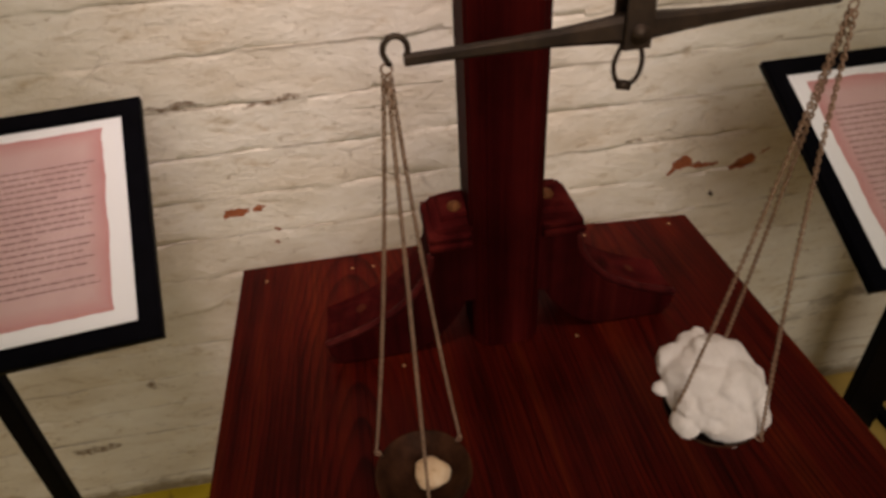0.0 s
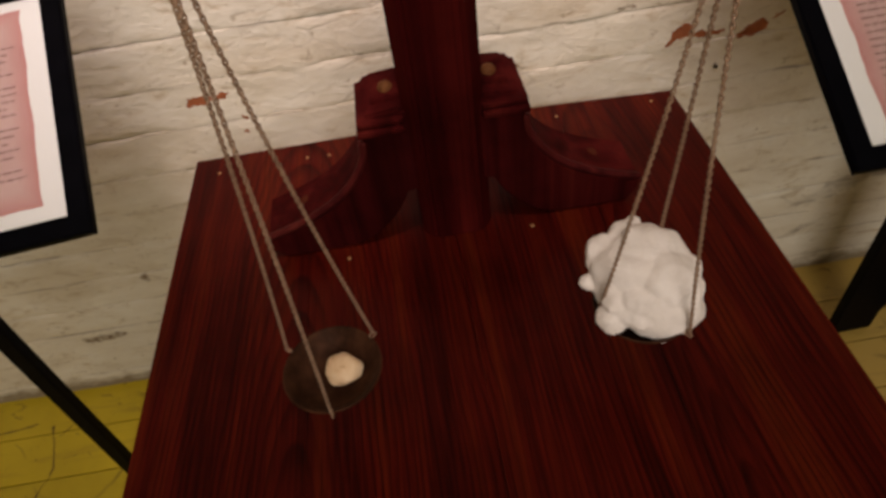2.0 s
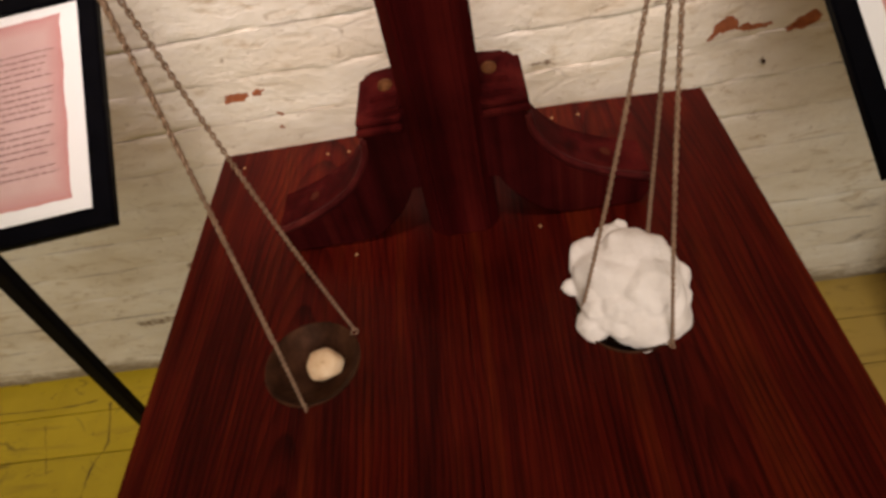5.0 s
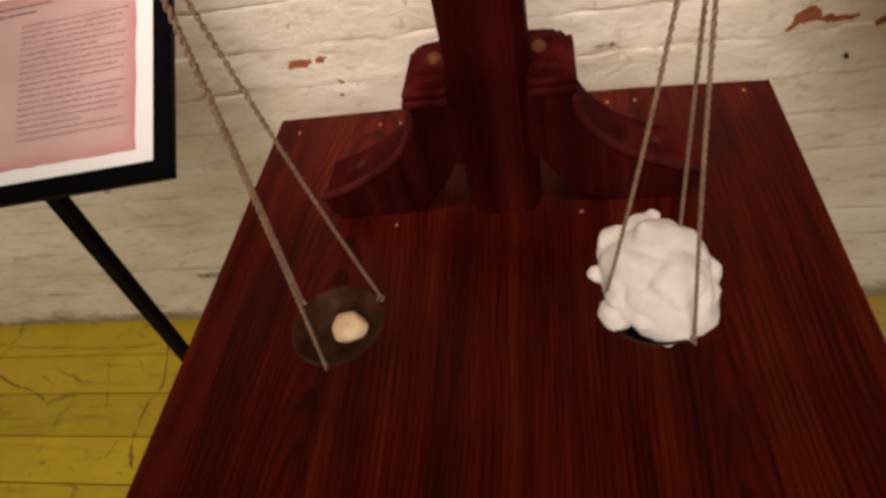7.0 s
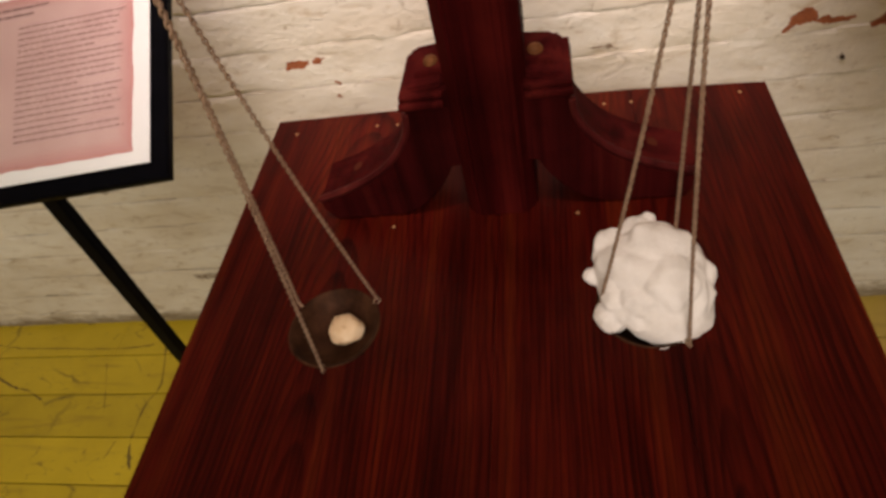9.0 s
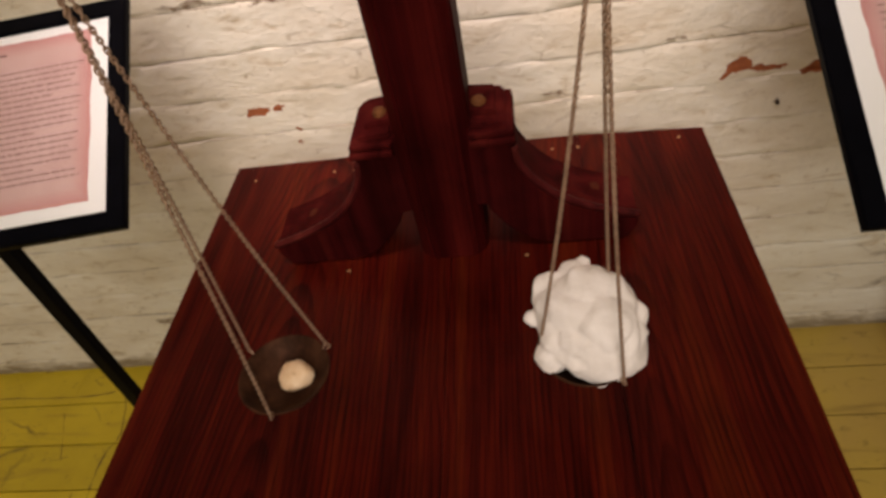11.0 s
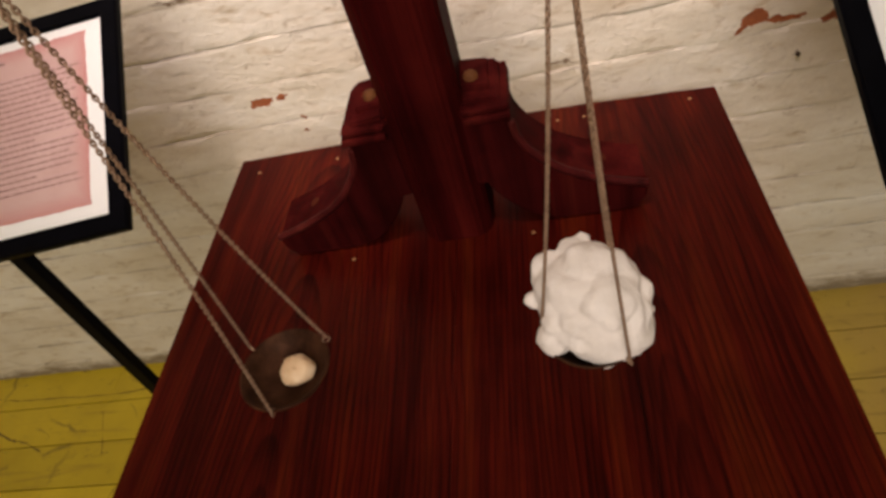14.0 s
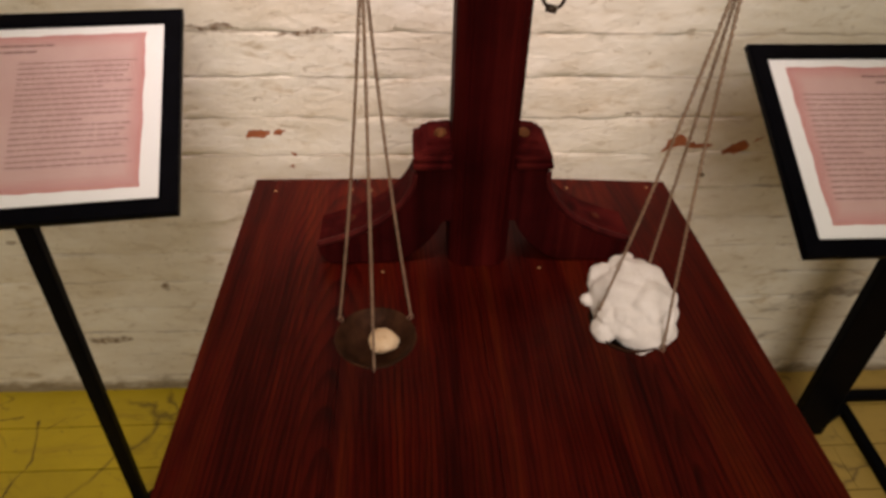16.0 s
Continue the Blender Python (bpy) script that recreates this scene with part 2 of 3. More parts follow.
def make_print():
    """White sheet with a rose wash that has a ragged, darker border."""
    m, t, b = mat("rose_wash_paper", 0.6)
    obj = coords(t)
    jit = node(t, "ShaderNodeTexNoise", Scale=26.0, Detail=5.0, Roughness=0.7)
    t.links.new(obj, jit.inputs["Vector"])
    sep = t.nodes.new("ShaderNodeSeparateXYZ")
    t.links.new(mix(t, 0.009, obj, jit.outputs["Color"]), sep.inputs[0])
    ax = maths(t, "SUBTRACT", maths(t, "ABSOLUTE", maths(t, "SUBTRACT", sep.outputs[0], 0.0045)), 0.183)
    ay = maths(t, "SUBTRACT", maths(t, "ABSOLUTE", maths(t, "SUBTRACT", sep.outputs[1], 0.0075)), 0.1125)
    d = maths(t, "MAXIMUM", ax, ay)
    d = maths(t, "ADD", maths(t, "MULTIPLY", d, 10.0), 0.5)
    cloud = noise_tex(t, obj, 11.0, 5, 0.6)
    body = ramp(t, cloud, [(0.3, (0.47, 0.30, 0.29)), (0.7, (0.55, 0.38, 0.37))])
    rim = ramp(t, d, [(0.30, (1, 1, 1)), (0.46, (0.93, 0.72, 0.72)), (0.498, (0.86, 0.56, 0.58))])
    c = mix(t, 1.0, body, rim, "MULTIPLY")
    c = mix(t, ramp(t, d, [(0.5, grey(0)), (0.512, grey(1))]), c, (0.74, 0.75, 0.76))
    t.links.new(c, b.inputs["Base Color"])
    return m


def make_speckled(name, rough, metal, stops, scale, strength=0.3, distance=0.002, detail=5):
    m, t, b = mat(name, rough, metal)
    pos = coords(t)
    n = noise_tex(t, pos, scale, detail, 0.62)
    t.links.new(ramp(t, n, stops), b.inputs["Base Color"])
    f = noise_tex(t, pos, scale * 5.0, 4, 0.6)
    t.links.new(ramp(t, f, [(0.3, grey(max(rough - 0.1, 0.05))), (0.7, grey(min(rough + 0.12, 1)))]), b.inputs["Roughness"])
    bump(t, b, mix(t, 0.5, n, f), strength, distance)
    return m


def make_glass():
    m = bpy.data.materials.new("picture_glass")
    m.use_nodes = True
    t = m.node_tree
    t.nodes.clear()
    out, mx = t.nodes.new("ShaderNodeOutputMaterial"), t.nodes.new("ShaderNodeMixShader")
    clear, gloss = t.nodes.new("ShaderNodeBsdfTransparent"), node(t, "ShaderNodeBsdfGlossy", Roughness=0.04)
    mx.inputs[0].default_value = 0.035
    t.links.new(clear.outputs[0], mx.inputs[1]), t.links.new(gloss.outputs[0], mx.inputs[2])
    t.links.new(mx.outputs[0], out.inputs["Surface"])
    return m


TOP_WOOD, WOOD_Y, WOOD_Z, WOOD_X = make_top_wood(), make_wood("mahogany_rail", 1, 0.92), make_wood("mahogany_post", 2, 0.95, 0.03, 0.6, 0.35), make_wood("mahogany_bracket", 2, 1.15, 0.02, 0.7, 0.35, 1.35)
# The bead's paler, purpler colour paints in the highlight along its edge.
WOOD_SHEEN_BEAD = make_wood("mahogany_sheen_moulding", 2, 1.5, 0.06, 0.5, 0.3, 1.9)
WHITEWASH, FLOOR_PAINT, PRINT, GLASS = make_wall_paint(), make_floor_paint(), make_print(), make_glass()
IRON = make_speckled("forged_iron", 0.55, 0.6, [(0.3, (0.022, 0.014, 0.010)), (0.7, (0.060, 0.038, 0.025))], 60, 0.5, 0.001)
CHAIN = make_speckled("worn_steel_chain", 0.5, 0.45, [(0.3, (0.22, 0.135, 0.09)), (0.7, (0.40, 0.265, 0.18))], 200, 0.2, 0.0004)
PAN = make_speckled("tarnished_brass", 0.55, 0.25, [(0.3, (0.016, 0.0065, 0.0034)), (0.5, (0.038, 0.0155, 0.008)), (0.75, (0.082, 0.034, 0.017))], 45, 0.4, 0.001)
BRASS = make_speckled("aged_brass", 0.7, 0.1, [(0.3, (0.060, 0.021, 0.007)), (0.7, (0.130, 0.050, 0.016))], 150, 0.2, 0.0004)
NAIL = make_speckled("bright_brass", 0.5, 0.2, [(0.3, (0.20, 0.10, 0.04)), (0.7, (0.34, 0.18, 0.08))], 150, 0.2, 0.0004)
PLUG = make_speckled("stained_filler", 0.6, 0.0, [(0.3, (0.035, 0.006, 0.003)), (0.7, (0.065, 0.014, 0.006))], 200, 0.2, 0.0004)
COTTON = make_speckled("chalky_white", 0.95, 0.0, [(0.25, (0.64, 0.58, 0.55)), (0.6, (0.76, 0.70, 0.68))], 42, 0.8, 0.0026)
COTTON.node_tree.nodes["Principled BSDF"].inputs["Specular IOR Level"].default_value = 0.1
STONE = make_speckled("pale_stone", 0.6, 0.0, [(0.30, (0.34, 0.18, 0.09)), (0.42, (0.64, 0.44, 0.27)), (0.75, (0.72, 0.55, 0.38))], 110, 0.5, 0.0012)
BLACK = make_speckled("black_satin_paint", 0.4, 0.0, [(0.3, (0.0010, 0.0010, 0.0018)), (0.7, (0.0022, 0.0022, 0.0036))], 40, 0.1, 0.0004)
PLUG.node_tree.nodes["Principled BSDF"].inputs["Specular IOR Level"].default_value = 0.04
BRASS.node_tree.nodes["Principled BSDF"].inputs["Specular IOR Level"].default_value = 0.1
PAN.node_tree.nodes["Principled BSDF"].inputs["Specular IOR Level"].default_value = 0.05
BLACK.node_tree.nodes["Principled BSDF"].inputs["Specular IOR Level"].default_value = 0.03
INK = mat("brown_ink", 0.7, 0.0, (0.19, 0.10, 0.10))[0]
GAP = make_speckled("dark_gap", 0.9, 0.0, [(0.3, (0.02, 0.014, 0.006)), (0.7, (0.05, 0.035, 0.012))], 30)
SCRATCH = make_speckled("bare_scratch", 0.8, 0.0, [(0.3, (0.10, 0.065, 0.016)), (0.7, (0.22, 0.15, 0.025))], 90)
PLASTER = make_speckled("painted_plaster", 0.85, 0.0, [(0.3, (0.62, 0.58, 0.50)), (0.7, (0.70, 0.66, 0.58))], 6, 0.3, 0.002)


# ---- building helpers ----
def part(name, bm, material, parent=None, label="", smooth=False):
    me = bpy.data.meshes.new(name)
    bmesh.ops.recalc_face_normals(bm, faces=bm.faces)
    bm.to_mesh(me)
    bm.free()
    me.materials.append(material)
    if smooth:
        me.polygons.foreach_set("use_smooth", [True] * len(me.polygons))
    ob = new(name, me)
    if parent is not None:
        ob.parent = parent
    if label:
        tagged(ob, label)
    return ob


def empty(name, label, category, m=None, kind="", group=""):
    ob = new(name)
    ob.empty_display_size = 0.05
    if m is not None:
        ob.matrix_world = m
    return tagged(ob, label, category, group, kind)


def add_box(bm, lo, hi, bevel=0.0, m=None):
    lo, hi = Vector(lo), Vector(hi)
    got = bmesh.ops.create_cube(bm, size=1.0)["verts"]
    for v in got:
        v.co = Vector((lo[i] + (v.co[i] + 0.5) * (hi[i] - lo[i]) for i in range(3)))
    if bevel:
        edges = list({e for v in got for e in v.link_edges})
        res = bmesh.ops.bevel(bm, geom=edges, offset=bevel, segments=2, affect="EDGES", profile=0.6)
        got = list({v for f in res["faces"] for v in f.verts} | {v for v in got if v.is_valid})
    if m is not None:
        for v in got:
            v.co = m @ v.co
    return bm


def box(lo, hi, bevel=0.0, m=None):
    return add_box(bmesh.new(), lo, hi, bevel, m)


def add_tube(bm, points, radius, sides=8, closed=False):
    pts = [Vector(p) for p in points]
    n, rings = len(pts), []
    radii = radius if isinstance(radius, (list, tuple)) else [radius] * n
    ref = None
    for i, p in enumerate(pts):
        a = pts[(i - 1) % n] if closed or i else p
        b = pts[(i + 1) % n] if closed or i < n - 1 else p
        d = (b - a).normalized()
        if ref is None:
            ref = d.orthogonal().normalized()
        ref = (ref - d * ref.dot(d)).normalized()
        side = d.cross(ref)
        rings.append([bm.verts.new(p + radii[i] * (math.cos(k * math.tau / sides) * ref + math.sin(k * math.tau / sides) * side)) for k in range(sides)])
    for i in range(n if closed else n - 1):
        a, b = rings[i], rings[(i + 1) % n]
        for k in range(sides):
            bm.faces.new((a[k], a[(k + 1) % sides], b[(k + 1) % sides], b[k]))
    if not closed:
        bm.faces.new(rings[0][::-1]), bm.faces.new(rings[-1])
    return bm


def add_prism(bm, outline, axis, lo, hi):
    """Extrudes a closed outline of (u, v) along the axis ("x", "y" or "z") from lo to hi."""
    def place(u, v, w):
        return {"x": (w, u, v), "y": (u, w, v), "z": (u, v, w)}[axis]
    a = [bm.verts.new(place(u, v, lo)) for u, v in outline]
    b = [bm.verts.new(place(u, v, hi)) for u, v in outline]
    n = len(a)
    bm.faces.new(a), bm.faces.new(b[::-1])
    for i in range(n):
        bm.faces.new((a[i], b[i], b[(i + 1) % n], a[(i + 1) % n]))
    return bm


def lathe(profile, steps=40):
    """Turns a profile of (radius, height) round z."""
    bm = bmesh.new()
    rings = []
    for r, z in profile:
        rings.append([bm.verts.new((r * math.cos(k * math.tau / steps), r * math.sin(k * math.tau / steps), z)) for k in range(steps)] if r > 1e-6 else [bm.verts.new((0, 0, z))])
    for a, b in zip(rings, rings[1:]):
        for k in range(steps):
            ka, kb = [a[k % len(a)], a[(k + 1) % len(a)]], [b[(k + 1) % len(b)], b[k % len(b)]]
            vs = list(dict.fromkeys(ka + kb))
            if len(vs) > 2:
                bm.faces.new(vs)
    return bm


def smooth_line(points, steps=6):
    """Catmull-Rom through the points."""
    pts = [Vector(p) for p in points]
    out = []
    for i in range(len(pts) - 1):
        p0, p1, p2, p3 = pts[max(i - 1, 0)], pts[i], pts[i + 1], pts[min(i + 2, len(pts) - 1)]
        for s in range(steps):
            u = s / steps
            out.append(0.5 * (2 * p1 + (p2 - p0) * u + (2 * p0 - 5 * p1 + 4 * p2 - p3) * u * u + (3 * p1 - p0 - 3 * p2 + p3) * u ** 3))
    return out + [pts[-1]]


# ---- the room ----
WALL_Y, LEFT, RIGHT, BACK, TOP = 0.207, -2.6, 2.6, -3.2, 2.7

wall_north = part("wall_north", box((LEFT, WALL_Y - 0.0030, -0.05), (RIGHT, WALL_Y + 0.25, TOP)), WHITEWASH)
tagged(wall_north, "rough whitewashed brick wall with chipped paint", "wall", kind="structure")
for name, lo, hi in (("wall_south", (LEFT, BACK - 0.2, -0.05), (RIGHT, BACK, TOP)), ("wall_west", (LEFT - 0.2, BACK - 0.2, -0.05), (LEFT, WALL_Y + 0.25, TOP)), ("wall_east", (RIGHT, BACK - 0.2, -0.05), (RIGHT + 0.2, WALL_Y + 0.25, TOP))):
    tagged(part(name, box(lo, hi), PLASTER), "plain painted wall that closes the room", "wall", kind="structure")
tagged(part("ceiling", box((LEFT - 0.2, BACK - 0.2, TOP), (RIGHT + 0.2, WALL_Y + 0.25, TOP + 0.15)), PLASTER), "plain painted ceiling over the room", "ceiling", kind="structure")
floor = part("floor", box((LEFT - 0.2, BACK - 0.2, -0.15), (RIGHT + 0.2, WALL_Y + 0.25, -0.02)), GAP)
tagged(floor, "yellow painted wooden board floor with scuffs", "floor", kind="structure")

# a dark nail left in the wall
bm = lathe([(0, 0.004), (0.0022, 0.0036), (0.0032, 0.002), (0.0030, -0.012)], 12)
bm.transform(Matrix.Translation((0.490, WALL_Y - 0.009, 0.611)) @ Matrix.Rotation(radians(90), 4, "X"))
part("nail", bm, IRON, wall_north, "dark rusty nail head")

# ---- the table ----
TABLE_Z, TX, TY0, TY1 = 0.736, 0.310, -0.66, 0.0


def make_table():
    table = empty("table", "dark red stained wooden table with planked top", "table", pose(0, -0.33, 0))
    inv = table.matrix_world.inverted()

    def tpart(name, bm, material, label=""):
        bm.transform(inv)
        return part(name, bm, material, table, label)
    cuts = [-TX, -0.158, 0.001, 0.157, TX]
    for a, b in zip(cuts, cuts[1:]):
        bm = box((a + 0.0001, TY0, TABLE_Z - 0.026), (b - 0.0001, TY1, TABLE_Z), 0.0004)
        for v in bm.verts:
            if abs(abs(v.co.x) - TX) < 0.006 and v.co.z > TABLE_Z - 0.008:
                v.co.x *= 0.998
            if v.co.y > -0.01 and v.co.x > 0.0:
                v.co.y -= 0.010 * v.co.x / TX
            if v.co.y > -0.02 and v.co.x > TX - 0.002:
                v.co.y -= 0.006
        tpart("plank", bm, TOP_WOOD)
    for y in (TY0 + 0.045, TY1 - 0.065):
        tpart("apron", box((-TX + 0.06, y, TABLE_Z - 0.12), (TX - 0.06, y + 0.02, TABLE_Z - 0.026), 0.002), WOOD_X)
    for x in (-TX + 0.045, TX - 0.065):
        tpart("apron", box((x, TY0 + 0.07, TABLE_Z - 0.12), (x + 0.02, TY1 - 0.07, TABLE_Z - 0.026), 0.002), WOOD_Y)
    for x in (-TX + 0.035, TX - 0.085):
        for y in (TY0 + 0.035, TY1 - 0.085):
            bm = box((x, y, 0.0), (x + 0.05, y + 0.05, TABLE_Z - 0.026), 0.003)
            tpart("leg", bm, WOOD_Z)
    for x, y in ((-0.276, -0.032), (-0.164, -0.030), (-0.136, -0.032), (0.124, -0.030), (0.156, -0.031), (0.278, -0.032), (-0.115, -0.215), (0.083, -0.212)):
        bm = lathe([(0, 0.0012), (0.0014, 0.0010), (0.0021, 0.0003), (0.0022, -0.001)], 10)
        bm.transform(Matrix.Translation((x, y, TABLE_Z)))
        tpart("nail_head", bm, NAIL, "small brass nail head")
    return table


make_table()

# ---- the post with its two brackets ----
PX, BRX = 0.005, 0.0035


def bracket_outline():
    outer = smooth_line([(0.0765, 0.868, 0), (0.080, 0.848, 0), (0.094, 0.824, 0), (0.116, 0.802, 0), (0.147, 0.784, 0), (0.178, 0.772, 0), (0.197, 0.766, 0)], 4)
    under = smooth_line([(0.112, 0.737, 0), (0.090, 0.744, 0), (0.068, 0.763, 0), (0.052, 0.784, 0), (0.044, 0.800, 0)], 4)
    pts = [(0.032, 0.893), (0.066, 0.892), (0.075, 0.890), (0.0765, 0.884)]
    pts += [(p.x, p.y) for p in outer]
    pts += [(0.196, 0.752), (0.186, 0.737)]
    pts += [(p.x, p.y) for p in under]
    pts += [(0.032, 0.802)]
    return pts, outer


def make_post():
    post = empty("wooden_post", "dark red wooden post with scrolled brackets standing on the table", "post", pose(PX, -0.165, TABLE_Z))
    inv = post.matrix_world.inverted()

    def ppart(name, bm, material, parent=None, label="", smooth=False):
        bm.transform(inv)
        return part(name, bm, material, parent or post, label, smooth)
    hw, y0, y1, ch = 0.037, -0.207, -0.127, 0.013
    ring = [(-hw + ch, y0), (hw - ch, y0), (hw, y0 + ch), (hw, y1 - ch), (hw - ch, y1), (-hw + ch, y1), (-hw, y1 - ch), (-hw, y0 + ch)]
    bm = add_prism(bmesh.new(), [(PX + x, y) for x, y in ring], "z", TABLE_Z + 0.0005, 1.50)
    bmesh.ops.bevel(bm, geom=[e for e in bm.edges if abs(e.verts[0].co.z - e.verts[1].co.z) > 0.1], offset=0.003, segments=2, affect="EDGES")
    ppart("shaft", bm, WOOD_Z)
    ppart("arm", box((PX - 0.02, -0.44, 1.40), (PX + 0.02, -0.20, 1.44), 0.004), WOOD_Y)
    outline, outer = bracket_outline()
    for s in (-1, 1):
        bm = add_prism(bmesh.new(), [(BRX + s * u, v) for u, v in outline], "y", -0.199, -0.132)
        bmesh.ops.recalc_face_normals(bm, faces=bm.faces)
        long = [e for e in bm.edges if abs(e.verts[0].co.y - e.verts[1].co.y) < 1e-5]
        bmesh.ops.bevel(bm, geom=long, offset=0.0022, segments=2, affect="EDGES")
        br = ppart("bracket", bm, WOOD_X)
        line = [(BRX + s * (p.x + 0.0005), -0.1955, p.y + 0.0005) for p in outer]
        ppart("bead", add_tube(bmesh.new(), line, 0.0042, 8), WOOD_SHEEN_BEAD, br, smooth=True)
        # stepped cap whose top falls to the front
        bm = bmesh.new()
        lo, hi = sorted((BRX + s * 0.036, BRX + s * 0.0795))
        add_box(bm, (lo, -0.2085, 0.8790), (hi, -0.130, 0.8855), 0.0022)
        lo, hi = sorted((BRX + s * 0.036, BRX + s * 0.0785))
        add_box(bm, (lo, -0.2040, 0.8862), (hi, -0.131, 0.8920), 0.0022)
        top = add_prism(bmesh.new(), [(-0.1960, 0.8915), (-0.1950, 0.8950), (-0.160, 0.9040), (-0.145, 0.9050), (-0.136, 0.9010), (-0.134, 0.8915)], "x", *sorted((BRX + s * 0.036, BRX + s * 0.0715)))
        bmesh.ops.recalc_face_normals(top, faces=top.faces)
        bmesh.ops.bevel(top, geom=list(top.edges), offset=0.0025, segments=2, affect="EDGES")
        for v in top.verts:
            v.co.z += 0.10 * (0.054 - abs(v.co.x - BRX))
        tab = add_prism(bmesh.new(), [(-0.184, 0.8955), (-0.183, 0.9030), (-0.160, 0.9092), (-0.148, 0.9098), (-0.143, 0.9040)], "x", *sorted((BRX + s * 0.036, BRX + s * 0.063)))
        bmesh.ops.recalc_face_normals(tab, faces=tab.faces)
        bmesh.ops.bevel(tab, geom=list(tab.edges), offset=0.0012, segments=2, affect="EDGES")
        for v in tab.verts:
            v.co.z += 0.10 * (0.054 - abs(v.co.x - BRX))
        crown = bpy.data.meshes.new("crown")
        tab.to_mesh(crown)
        tab.free()
        bm.from_mesh(crown)
        top.to_mesh(crown)
        top.free()
        bm.from_mesh(crown)
        bpy.data.meshes.remove(crown)
        ppart("cap", bm, WOOD_X, br)
        bm = lathe([(0, 0.0056), (0.003, 0.0052), (0.0055, 0.0036), (0.0070, 0.0012), (0.0074, -0.002)], 20)
        bm.transform(Matrix.Translation((BRX + s * 0.0475, -0.171, 0.9062)))
        ppart("screw_head", bm, BRASS, br, "round brass screw head", True)
        bm = lathe([(0, 0.0006), (0.006, 0.0004), (0.0062, -0.002)], 16)
        bm.transform(Matrix.Translation((BRX + s * 0.157, -0.160, 0.7795)) @ Matrix.Rotation(radians(-s * 24), 4, "Y").inverted())
        ppart("plug", bm, PLUG, br, "small filled screw plug")
    return post


make_post()

# ---- the balance ----
BX, BEAM_Y, BEAM_Z = 0.0105, -0.4065, 1.150
LEFT_PAN, RIGHT_PAN, PAN_Z = Vector((-0.113, -0.408, 0.829)), Vector((0.125, -0.397, 0.829)), 0.829


def add_chain(bm, a, b, slack, pitch=0.0027):
    """Links from a to b that sag by the slack at half way."""
    a, b = Vector(a), Vector(b)
    n = max(2, int((b - a).length / pitch))
    d = (b - a).normalized()
    across = d.orthogonal().normalized()
    w = d.cross(across)
    for i in range(n):
        u = (i + 0.5) / n
        c = a.lerp(b, u) - slack * (4 * u * (1 - u))
        side = across if i % 2 else w
        pts = [c + d * (math.cos(k * math.tau / 8) * 0.0021) + side * (math.sin(k * math.tau / 8) * 0.00115) for k in range(8)]
        add_tube(bm, pts, 0.00055, 4, True)
    return bm


